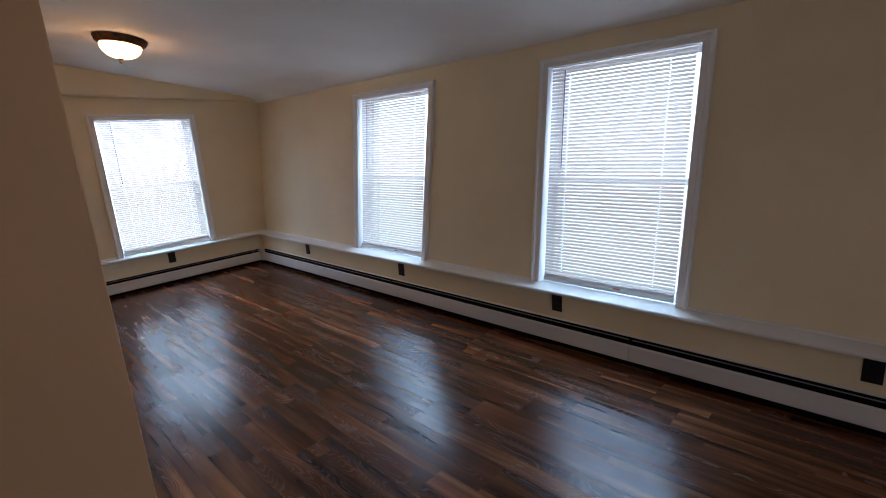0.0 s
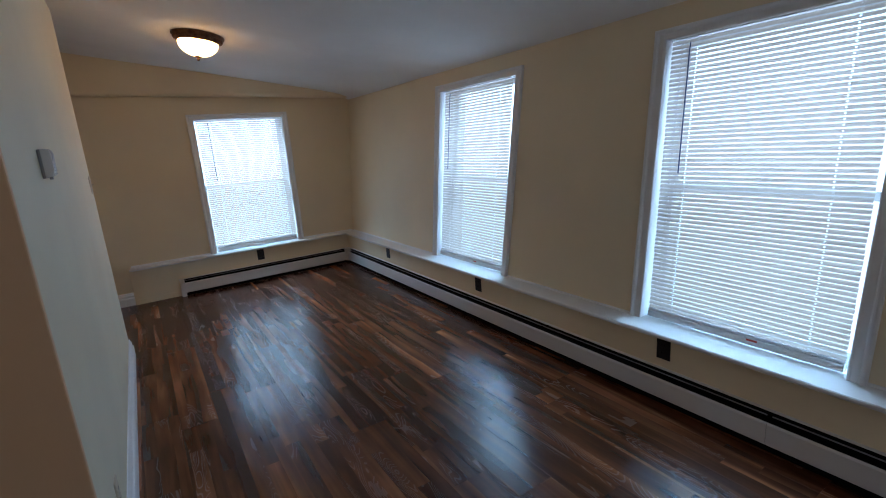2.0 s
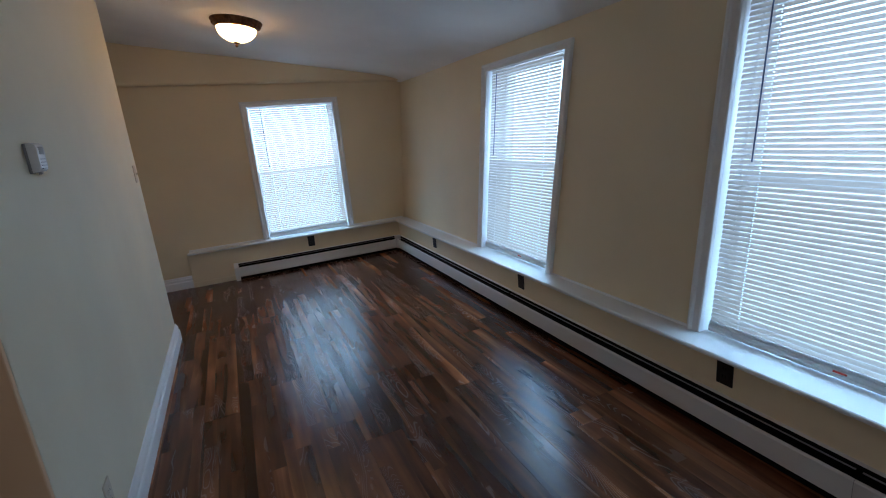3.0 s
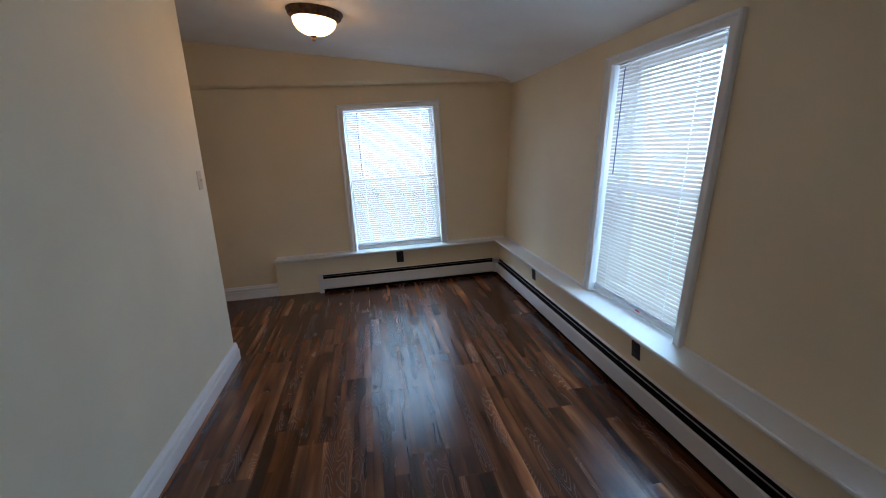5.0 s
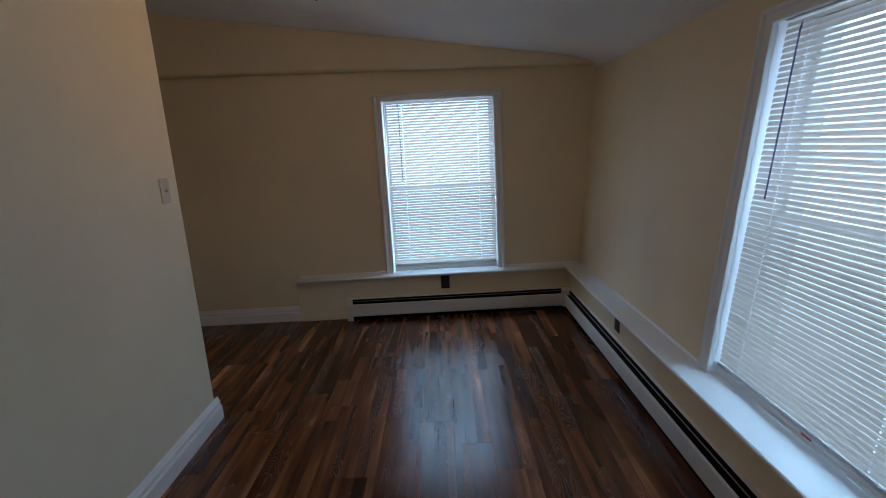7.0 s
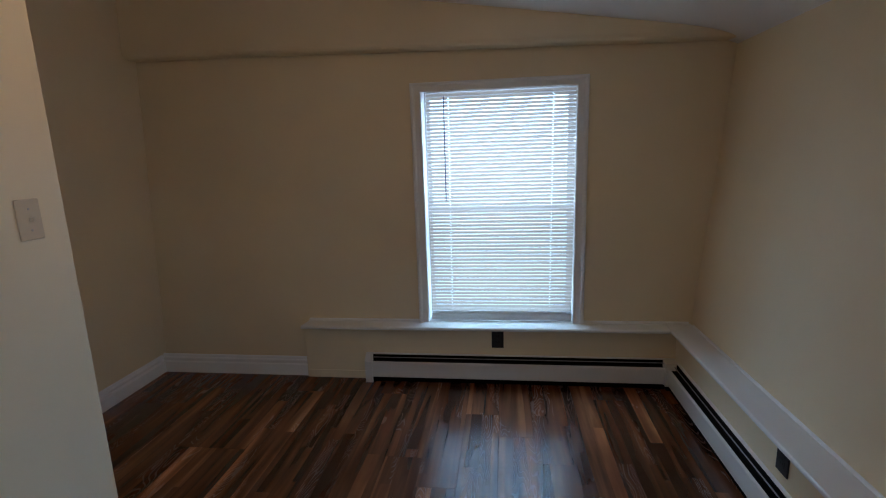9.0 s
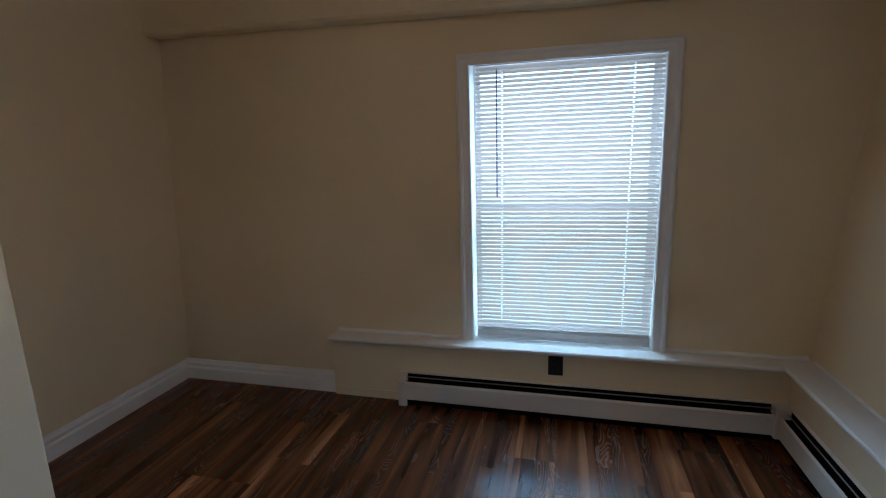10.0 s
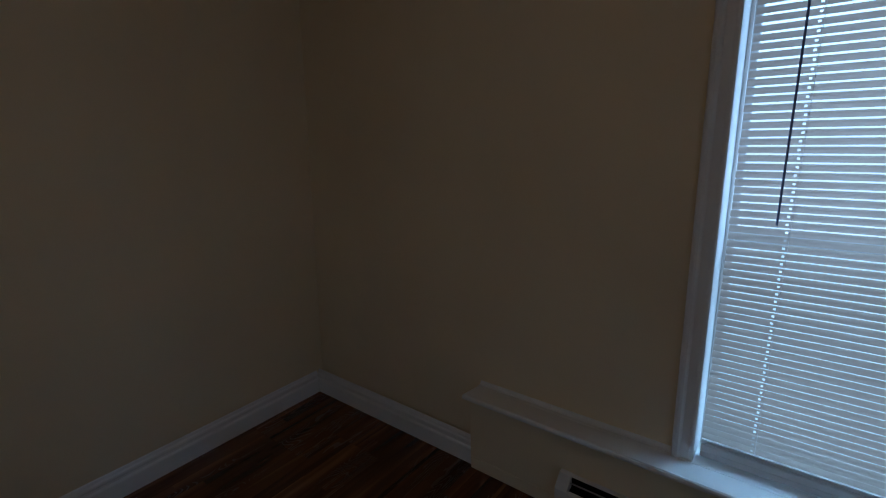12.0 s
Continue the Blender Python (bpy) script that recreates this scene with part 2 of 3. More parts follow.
def rod(points, radius, segments=8, bm=None):
    bm = bm or bmesh.new()
    rings = []
    for i, p in enumerate(points):
        d = (Vector(points[min(i + 1, len(points) - 1)]) - Vector(points[max(i - 1, 0)])).normalized()
        u = d.orthogonal().normalized()
        v = d.cross(u)
        rings.append([bm.verts.new(Vector(p) + radius * (math.cos(a) * u + math.sin(a) * v)) for a in (2 * math.pi * k / segments for k in range(segments))])
    for r, q in zip(rings, rings[1:]):
        for i in range(segments):
            bm.faces.new((r[i], r[(i + 1) % segments], q[(i + 1) % segments], q[i]))
    bm.faces.new(rings[0][::-1])
    bm.faces.new(rings[-1])
    return bm


def wall_sheet(us, vs, holes, place, depth):
    """A wall from a grid of cuts, with openings through it. place maps (u, v, w) to the world, w into the room."""
    bm = bmesh.new()
    front = {(i, j): bm.verts.new(place(u, v, 0)) for i, u in enumerate(us) for j, v in enumerate(vs)}
    back = {(i, j): bm.verts.new(place(u, v, -depth)) for i, u in enumerate(us) for j, v in enumerate(vs)}
    solid = set()
    for i in range(len(us) - 1):
        for j in range(len(vs) - 1):
            cu, cv = (us[i] + us[i + 1]) / 2, (vs[j] + vs[j + 1]) / 2
            if not any(a < cu < b and c < cv < d for a, b, c, d in holes):
                solid.add((i, j))
    for i, j in solid:
        ring = [(i, j), (i + 1, j), (i + 1, j + 1), (i, j + 1)]
        bm.faces.new([front[k] for k in ring])
        bm.faces.new([back[k] for k in ring[::-1]])
        for (di, dj), (a, b) in zip(((0, -1), (1, 0), (0, 1), (-1, 0)), zip(ring, ring[1:] + ring[:1])):
            if (i + di, j + dj) not in solid:
                bm.faces.new((front[a], back[a], back[b], front[b]))
    bmesh.ops.delete(bm, geom=[v for v in bm.verts if not v.link_faces], context="VERTS")
    return bm


# frames of the two window walls: u along the wall, v up it, w into the room
def frame_of(origin, u, v):
    u, v = Vector(u), Vector(v)
    w = u.cross(v)
    return Matrix(((u.x, v.x, w.x, origin[0]), (u.y, v.y, w.y, origin[1]), (u.z, v.z, w.z, origin[2]), (0, 0, 0, 1)))


END_M = frame_of((END_X, 0, LEDGE), (0, 1, 0), (0, 0, 1))
LONG_M = frame_of((0, FOOT_Y, LEDGE), (1, 0, 0), (0, math.sin(LEAN), math.cos(LEAN)))
HALF, LONG_HALF, END_H, LONG_H = 0.44, 0.447, 1.385, 1.40   # half widths and heights of the openings
END_C, MID_C, NEAR_C = 1.762, -3.302, -1.235
# how far the long wall's openings lean in its plane: metres sideways for each metre up
MID_LEAN, NEAR_LEAN, BLIND_LEAN, MID_SPLAY = 0.062, 0.022, 0.052, 0.04
LINER, WALL_DEPTH = 0.018, 0.25

# ---------------------------------------------------------------- setting
hole = lambda c, h, half=0.44: (c - half - LINER, c + half + LINER, -0.03, h + 0.03 + LINER)
e = hole(END_C, END_H)
end_wall = part("wall_west", wall_sheet([-0.9, e[0], e[1], 3.3], [-LEDGE - 0.1, e[2], e[3], 2.3], [e], lambda u, v, w: END_M @ Vector((u, v, w)), WALL_DEPTH), WALL)
tagged(end_wall, "cream painted plaster end wall with one window", "wall", kind="structure")
a, b = hole(MID_C, LONG_H, LONG_HALF), hole(NEAR_C, LONG_H, LONG_HALF)


def leaning(u, v, w):
    """The long wall's cuts follow the lean of its openings."""
    c, lean, splay = (MID_C, MID_LEAN, MID_SPLAY) if u < -2.2 else (NEAR_C, NEAR_LEAN, 0.0)
    if abs(u - c) < 0.6:
        u += v * (lean + splay * (u - c))
    return LONG_M @ Vector((u, v, w))


long_wall = part("wall_north", wall_sheet([-6.0, a[0], a[1], b[0], b[1], EAST_X + 0.2], [-LEDGE - 0.1, a[2], a[3], 1.9], [a, b], leaning, WALL_DEPTH), WALL)
tagged(long_wall, "cream painted plaster long wall, leaning slightly outward, two windows", "wall", kind="structure")
def south_wall():
    """Out of plumb: its top leans into the room."""
    return prism([(SOUTH_Y + 0.003, -0.1), (SOUTH_Y + 0.003, 0.0), (SOUTH_Y + 0.155, 2.9), (SOUTH_Y - 0.15, 2.9), (SOUTH_Y - 0.15, -0.1)], [lambda a, b: (END_X - 0.1, a, b), lambda a, b: (PART_X0 + 0.1, a, b)])


tagged(part("wall_south", south_wall(), WALL), "cream painted wall of the alcove", "wall", kind="structure")
tagged(part("partition_wall", box(PART_X0, PART_X1 - 0.02, SOUTH_Y - 0.149, PART_Y, -0.1, 2.9, 0.004), PALE), "cream partition, paler for the window light on it, with a thermostat and light switch", "wall", kind="structure")
# same wall as the partition; the tan paints in its warm, dimmer light
tagged(part("partition_end", box(PART_X1 - 0.019, PART_X1, SOUTH_Y - 0.149, PART_Y, -0.1, 2.9, 0.004), TAN), "end of the partition, its warm dim light put into tan paint", "wall", kind="structure")
# unseen closing walls, tan added so that they bounce warm light
tagged(part("wall_back", box(PART_X1 - 0.1, EAST_X + 0.2, BACK_Y - 0.15, BACK_Y, -0.1, 3.1), TAN), "plain unseen wall, tan added to warm the bounced light", "wall", kind="structure")
tagged(part("wall_inner", box(PART_X1 - 0.15, PART_X1 - 0.003, BACK_Y - 0.1, SOUTH_Y - 0.1, -0.1, 3.1), TAN), "plain unseen wall, tan added to warm the bounced light", "wall", kind="structure")
EAST_M = frame_of((EAST_X, 0, 0), (0, -1, 0), (0, 0, 1))
east_wall = wall_sheet([-3.3, -DOOR_Y[1], -DOOR_Y[0], -BACK_Y + 0.1], [-0.1, 0.0, 2.05, 3.1], [(-DOOR_Y[1], -DOOR_Y[0], 0.0, 2.05)], lambda u, v, w: EAST_M @ Vector((u, v, w)), 0.15)
tagged(part("wall_east", east_wall, TAN), "plain unseen wall with an added opening, tan to warm the bounced light", "wall", kind="structure")


def ceiling_mesh():
    """Sloping plaster ceiling, rounded down into the long wall, a little wavy."""
    bm = bmesh.new()
    xs = [END_X - 0.1 + i * 0.2 for i in range(36)]
    ys = [BACK_Y - 0.1 + i * 0.14 for i in range(25)] + [2.62, 2.7, 2.78, 2.84, 2.89, 2.93, 2.965, 2.99, 3.01, 3.03, 3.2]
    rows = []
    for y in ys:
        row = []
        for x in xs:
            z = ceiling_z(y)
            d = max(0.0, (y - 2.58) / 0.44)
            z -= 0.045 * min(d, 1.05) ** 3
            z += 0.006 * noise.noise((x * 0.7, y * 0.9, 3.1)) + 0.003 * noise.noise((x * 2.1, y * 2.3, 8.0))
            row.append(bm.verts.new((x, y, z)))
        rows.append(row)
    for r, q in zip(rows, rows[1:]):
        for i in range(len(xs) - 1):
            bm.faces.new((r[i], r[i + 1], q[i + 1], q[i]))
    top = bmesh.ops.extrude_face_region(bm, geom=bm.faces[:])
    for v in top["geom"]:
        if isinstance(v, bmesh.types.BMVert):
            v.co.z += 0.15
    return bm


tagged(part("ceiling", ceiling_mesh(), CEILING, smooth=True), "white sloping plaster ceiling", "ceiling", kind="structure")


def soffit_mesh():
    """The upper end wall stands a little proud, with an uneven rounded lower edge."""
    bm = bmesh.new()
    profile = [(0.0, 0.002), (0.080, 0.0), (0.096, 0.004), (0.107, 0.014), (0.112, 0.03), (0.112, 0.6), (-0.02, 0.6), (-0.02, 0.0)]
    stations = []
    for i in range(40):
        y = SOUTH_Y - 0.02 + i * (3.12 - SOUTH_Y) / 39
        z = 2.018 - 0.0225 * (y + 0.4) + 0.006 * noise.noise((y * 1.7, 2.0, 1.0)) + 0.003 * noise.noise((y * 5.1, 4.0, 1.0))
        stations.append(lambda a, b, y=y, z=z: (END_X + a, y, z + b))
    return prism(profile, stations, bm)


tagged(part("soffit", soffit_mesh(), WALL, smooth=False), "cream painted upper wall standing slightly proud", "wall", kind="structure")

# low boxing under the ledges
bx = box(END_X - 0.05, BOX_X, 0.508, BOX_Y + 0.1, -0.05, LEDGE - 0.02, 0.003)
tagged(part("boxing_west", bx, WALL), "cream painted low boxing under the ledge", "wall", kind="structure")
bx = box(BOX_X - 0.02, EAST_X, BOX_Y, 2.95, -0.05, LEDGE - 0.021, 0.003)
tagged(part("boxing_north", bx, WALL), "cream painted low boxing under the ledge", "wall", kind="structure")


tagged(part("boxing_strip", box(BOX_X - 0.004, BOX_X + 0.004, 0.512, 0.914, 0.0, 0.052, 0.0015), WALL), "cream painted low strip along the boxing", "trim", kind="structure")


def ledge_profile(depth, thick=0.021, seam=0.0):
    """Rounded nose; seam: where a fine joint runs along the top."""
    cut = [(seam + 0.0008, 0), (seam + 0.0006, -0.004), (seam - 0.0006, -0.004), (seam - 0.0008, 0)] if seam else []
    return [(0, 0), (0, -thick), (depth - 0.006, -thick), (depth - 0.001, -thick + 0.005), (depth, -thick / 2), (depth - 0.002, -0.004), (depth - 0.007, 0), *cut]


d = 2.92 - NOSE_Y
ledge_n = prism(ledge_profile(d), [lambda a, b: (NOSE_X - 0.13, 2.92 - a, LEDGE + b), lambda a, b: (EAST_X, 2.92 - a, LEDGE + b)])
tagged(part("window_ledge", ledge_n, LEDGE_PAINT), "glossy white painted window ledge along the wall", "ledge", kind="structure")
d = NOSE_X - END_X + 0.02
ledge_w = prism(ledge_profile(d, 0.021, 0.049), [lambda a, b: (END_X - 0.02 + a, 0.528 - 0.3 * max(0, a - 0.09), LEDGE + b), lambda a, b: (END_X - 0.02 + a, NOSE_Y - 0.001, LEDGE + b)])
tagged(part("window_ledge", ledge_w, LEDGE_PAINT), "glossy white painted window ledge along the wall", "ledge", kind="structure")

# quarter-round caulk line where ledge meets wall
tagged(part("ledge_trim", prism([(0, 0), (0.011, 0), (0.010, 0.004), (0.006, 0.008), (0, 0.010)], [lambda a, b: (-5.7, FOOT_Y + 0.002 - a, LEDGE + b), lambda a, b: (MID_C - HALF - 0.064, FOOT_Y + 0.002 - a, LEDGE + b)]), TRIM), "thin white cove trim on the ledge", "trim", kind="structure")
for x0, x1 in ((MID_C + HALF + 0.064, NEAR_C - HALF - 0.064), (NEAR_C + HALF + 0.064, EAST_X)):
    tagged(part("ledge_trim", prism([(0, 0), (0.011, 0), (0.010, 0.004), (0.006, 0.008), (0, 0.010)], [lambda a, b: (x0, FOOT_Y + 0.002 - a, LEDGE + b), lambda a, b: (x1, FOOT_Y + 0.002 - a, LEDGE + b)]), TRIM), "thin white cove trim on the ledge", "trim", kind="structure")

for y0, y1 in ((0.53, END_C - HALF - 0.064), (END_C + HALF + 0.064, 2.87)):
    tagged(part("ledge_trim", prism([(0, 0), (0.014, 0), (0.013, 0.007), (0.008, 0.012), (0, 0.015)], [lambda a, b: (END_X - 0.001 + a, y0, LEDGE + b), lambda a, b: (END_X - 0.001 + a, y1, LEDGE + b)]), TRIM), "thin white cove trim on the ledge", "trim", kind="structure")

BASE = [(0, 0), (0.022, 0), (0.022, 0.070), (0.019, 0.076), (0.014, 0.079), (0.013, 0.088), (0.016, 0.094), (0.015, 0.103), (0.010, 0.109), (0.008, 0.118), (0.004, 0.126), (0, 0.127)]


def baseboard(p0, p1, inward):
    n = Vector((*inward, 0))
    bm = prism(BASE, [lambda a, b: Vector((*p0, 0)) + n * a + Vector((0, 0, b)), lambda a, b: Vector((*p1, 0)) + n * a + Vector((0, 0, b))])
    return tagged(part("baseboard", bm, TRIM), "white moulded wooden baseboard along the wall", "baseboard", kind="structure")


baseboard((END_X + 0.022, SOUTH_Y + 0.001), (END_X + 0.022, 0.506), (1, 0))
baseboard((END_X + 0.04, SOUTH_Y + 0.004), (PART_X0, SOUTH_Y + 0.004), (0, 1))
baseboard((PART_X0 - 0.03, PART_Y), (PART_X1, PART_Y), (0, 1))
baseboard((PART_X0 - 0.012, SOUTH_Y + 0.03), (PART_X0 - 0.012, PART_Y), (-1, 0))


# ---------------------------------------------------------------- windows
CASING = [(0.0, -0.004), (0.0, 0.014), (0.004, 0.017), (0.010, 0.018), (0.014, 0.0165), (0.036, 0.0165), (0.040, 0.020), (0.044, 0.025), (0.050, 0.027), (0.057, 0.026), (0.062, 0.021), (0.062, -0.004)]


def leant(bm, lean, splay=0.0):
    for v in bm.verts:
        v.co.x += v.co.y * (lean + splay * v.co.x)
    return bm


def window(name, wall_m, c, h, label, half=0.44, lean=0.0, splay=0.0):
    m = wall_m @ Matrix.Translation((c, 0, 0))
    w = thing(name, label, "window", m, kind="structure")
    s, t = half, h
    crooked = lambda bm: leant(bm, lean, splay)
    left = prism(CASING, [lambda a, b: (-s - a, -0.009, b), lambda a, b: (-s - a, t + a * 0.85, b)])
    right = prism(CASING, [lambda a, b: (s + a, -0.009, b), lambda a, b: (s + a, t + a * 0.85, b)])
    head = prism(CASING, [lambda a, b: (-s - a, t + a * 0.85, b), lambda a, b: (s + a, t + a * 0.85, b)])
    for p in (left, right, head):
        part("casing", crooked(p), TRIM, w, "white moulded casing")
    for u0, u1, v0, v1 in ((-s - LINER, -s, 0, t + 0.026), (s, s + LINER, 0, t + 0.026), (-s - LINER, s + LINER, t + 0.027, t + 0.027 + LINER)):
        part("jamb", crooked(box(u0, u1, v0, v1, -WALL_DEPTH - 0.002, -0.0045, 0.0015)), TRIM, w)
    # stops on both jambs, in front of the sashes
    for u0, u1 in ((-s, -s + 0.010), (s - 0.010, s)):
        part("stop", crooked(box(u0, u1, 0, t + 0.024, -0.126, -0.112, 0.003)), TRIM, w)
    part("window_sill", box(-s - LINER, s + LINER, -0.025, -0.003, -WALL_DEPTH - 0.005, -0.012, 0.003), LEDGE_PAINT, w)
    for nm, v0, v1, w0 in (("upper_sash", 0.672, t + 0.024, -0.162), ("lower_sash", 0.0, 0.712, -0.130)):
        bm = bmesh.new()
        for q in ((-s, -s + 0.024, v0, v1), (s - 0.024, s, v0, v1), (-s + 0.024, s - 0.024, v0, v0 + (0.036 if v0 else 0.060)), (-s + 0.024, s - 0.024, v1 - 0.036, v1)):
            box(*q, w0 - 0.028, w0, 0.004, bm)
        sash = part(nm, crooked(bm), VINYL, w, "white vinyl sash")
        pane = part("pane", crooked(box(-s + 0.020, s - 0.020, v0 + (0.032 if v0 else 0.056), v1 - 0.032, w0 - 0.016, w0 - 0.012)), GLASS, sash)
        pane.visible_shadow = False
    part("insect_screen", crooked(box(-s + 0.01, s - 0.01, 0.01, 0.70, -0.2105, -0.209)), MESH, w, "grey half insect screen")
    return w


SLAT_TILT, SLAT_WIDTH, SLAT_PITCH = radians(72), 0.0181, 0.0213


def slat_mesh(half):
    """One curved slat, its room edge low, with cord holes."""
    bm = bmesh.new()
    crown = 0.0024
    cuts = (-half, -0.303, -0.297, 0.297, 0.303, half)
    across = (-0.5, -0.35, -0.15, 0.0, 0.15, 0.35, 0.5)
    rows = []
    for u in cuts:
        row = []
        for s in across:
            along, bulge = s * SLAT_WIDTH, crown * (1 - (2 * s) ** 2)
            row.append(bm.verts.new((u, -along * math.sin(SLAT_TILT) + bulge * math.cos(SLAT_TILT), along * math.cos(SLAT_TILT) + bulge * math.sin(SLAT_TILT))))
        rows.append(row)
    for i in range(len(cuts) - 1):
        for k in range(len(across) - 1):
            if i in (1, 3) and k in (2, 3):
                continue
            bm.faces.new((rows[i][k], rows[i][k + 1], rows[i + 1][k + 1], rows[i + 1][k]))
    return finish("slat", bm, SLAT, True)


def blind(wall_m, c, h, label, half=0.423, lean=0.0, rail_h=0.030):
    """Slatted blind: head rail, slats, bottom rail, ladder cords, wand."""
    m = wall_m @ Matrix.Translation((c, 0, 0))
    th = thing("window_blind", label, "blind", m, "white slatted window blinds")
    depth = -0.030
    crooked = lambda bm: leant(bm, lean)
    rail = box(-half - 0.002, half + 0.002, h - 0.001, h + 0.020, depth - 0.014, depth + 0.012, 0.002)
    part("headrail", crooked(rail), VINYL, th)
    part("bracket", crooked(box(half - 0.012, half + 0.014, h + 0.003, h + 0.025, depth - 0.016, depth + 0.016, 0.002)), GREY_PLASTIC, th, "dark end bracket")
    slat = slat_mesh(half)
    count = int((h - 0.012 - 0.043) / SLAT_PITCH)
    for k in range(count):
        ob = new("slat", slat)
        ob.parent = th
        rnd = random.Random(k * 7 + int(c * 100))
        z = h - 0.014 - k * SLAT_PITCH
        ob.matrix_basis = pose(lean * z + rnd.uniform(-0.0012, 0.0012), z, depth, rnd.uniform(-0.9, 0.9), 0, rnd.uniform(-0.06, 0.06))
    low = h - 0.014 - count * SLAT_PITCH
    # rail with a rounded top and a groove along its face
    outline = [(-0.0125, -0.002), (-0.010, 0.003), (0, 0.004), (0.010, 0.003), (0.0125, -0.002), (0.0125, -rail_h * 0.45), (0.0105, -rail_h * 0.5), (0.0125, -rail_h * 0.55), (0.0125, 0.004 - rail_h), (0.010, -rail_h), (-0.010, -rail_h), (-0.0125, 0.004 - rail_h)]
    br = prism(outline, [lambda a, b: (-half, low - 0.004 + b, depth + a), lambda a, b: (half, low - 0.004 + b, depth + a)])
    part("bottom_rail", crooked(br), VINYL, th)
    # spare slats gathered on the rail
    for k in range(3):
        part("stacked_slat", crooked(box(-half, half, low + 0.003 + k * 0.004, low + 0.0055 + k * 0.004, depth - 0.012, depth + 0.012, 0.0008)), VINYL, th)
    for u in (-0.30, 0.30):
        for w in (-0.0098, 0.0098):
            part("ladder_cord", crooked(rod([(u + 0.008, h - 0.003, depth + w), (u + 0.008, low, depth + w)], 0.0006, 6)), CORD, th)
    part("tilt_wand", crooked(rod([(-0.325, h - 0.028, depth + 0.022), (-0.325, h - 0.05, depth + 0.024), (-0.322, h - 0.63, depth + 0.027)], 0.0030, 6)), WAND, th, "thin plastic wand, its backlit darkness put into the colour")
    part("wand_hook", crooked(rod([(-0.325, h - 0.016, depth + 0.010), (-0.325, h - 0.020, depth + 0.022), (-0.325, h - 0.032, depth + 0.022)], 0.0014, 6)), GREY_PLASTIC, th)
    return th, low


window("window_1", END_M, END_C, END_H, "white double-hung window with moulded casing")
window("window_2", LONG_M, MID_C, LONG_H, "white double-hung window with moulded casing", LONG_HALF, MID_LEAN, MID_SPLAY)
window("window_3", LONG_M, NEAR_C, LONG_H, "white double-hung window with moulded casing", LONG_HALF, NEAR_LEAN)
blind(END_M, END_C + 0.004, END_H, "white closed mini blind hanging in the end window", 0.431, 0.008, 0.043)
for c, half, lean in ((MID_C - 0.012, 0.427, BLIND_LEAN), (NEAR_C, 0.427, 0.012)):
    th, low = blind(LONG_M, c, LONG_H, "white closed mini blind hanging in a long-wall window", half, lean)
    part("sticker", box(0.07, 0.115, low - 0.014, low - 0.006, -0.0176, -0.0164, 0.0004), RED, th, "small red warning sticker")

# bright overcast sky beyond the windows, paler towards the horizon
for a, b, cloud in (((END_X - 3.0, -2.2), (END_X - 3.0, FOOT_Y + 3.0), WEST_SKY), ((END_X - 3.0, FOOT_Y + 3.0), (2.6, FOOT_Y + 3.0), NORTH_SKY)):
    bm = bmesh.new()
    bm.faces.new([bm.verts.new((*p, z)) for p, z in ((a, -4.0), (b, -4.0), (b, 10.5), (a, 10.5))])
    tagged(part("backdrop", bm, cloud), "plain bright overcast sky outside the windows", "backdrop", kind="structure")


# ---------------------------------------------------------------- heaters
def heater(name_m, length, label, caps, joints=()):
    """Hydronic baseboard heater along local x, its face towards local -y, on the floor."""
    th = thing("baseboard_heater", label, "heater", name_m, "baseboard heaters")
    D, H = 0.058, 0.178
    part("back_panel", box(0, length, -0.012, 0.0, 0.01, H - 0.004), HEATER_PAINT, th)
    top = [(0, H), (-0.014, H), (-0.017, H - 0.003), (-0.014, H - 0.004), (0, H - 0.005)]
    part("top_lip", prism(top, [lambda a, b: (0, a, b), lambda a, b: (length, a, b)]), HEATER_PAINT, th)
    edges = [0, *joints, length]
    for x0, x1 in zip(edges, edges[1:]):
        f = [(-D, 0.041), (-D, H - 0.046), (-D + 0.004, H - 0.040), (-D + 0.009, H - 0.038), (-D + 0.009, H - 0.040), (-D + 0.005, H - 0.043), (-D + 0.002, H - 0.048), (-D + 0.002, 0.043), (-D + 0.010, 0.036), (-D + 0.008, 0.035)]
        g = 0.0 if not joints else 0.0008
        part("front_panel", prism(f, [lambda a, b: (x0 + g, a, b), lambda a, b: (x1 - g, a, b)]), HEATER_PAINT, th)
        s = 0.0 if x0 == 0 else 0.003
        dm = [(-0.029, H - 0.0155 + s), (-0.033, H - 0.0185 + s), (-0.032, H - 0.0205 + s), (-0.028, H - 0.0175 + s)]
        part("damper", prism(dm, [lambda a, b: (x0 + 0.01, a, b), lambda a, b: (x1 - 0.01, a, b)]), FIN, th, "narrow grey damper blade")
    # solid black pieces paint in the shade of the cavity and slot
    part("cavity", box(0.002, length - 0.002, -0.045, -0.013, 0.006, H - 0.045), DARK, th, "black block, the shade of the cavity put into its colour")
    part("slot_shadow", box(0.002, length - 0.002, -0.0165, -0.0125, H - 0.044, H - 0.006), DARK, th, "black strip, the shade of the slot put into its colour")
    for x in caps:
        sgn = 1 if x == 0 else -1
        cap = [(0, 0.0), (0, H + 0.002), (-0.022, H + 0.002), (-D + 0.006, H - 0.028), (-D - 0.002, H - 0.040), (-D - 0.002, 0.0)]
        part("end_cap", prism(cap, [lambda a, b: (x, a, b), lambda a, b: (x + sgn * 0.045, a, b)]), HEATER_PAINT, th)
    return th


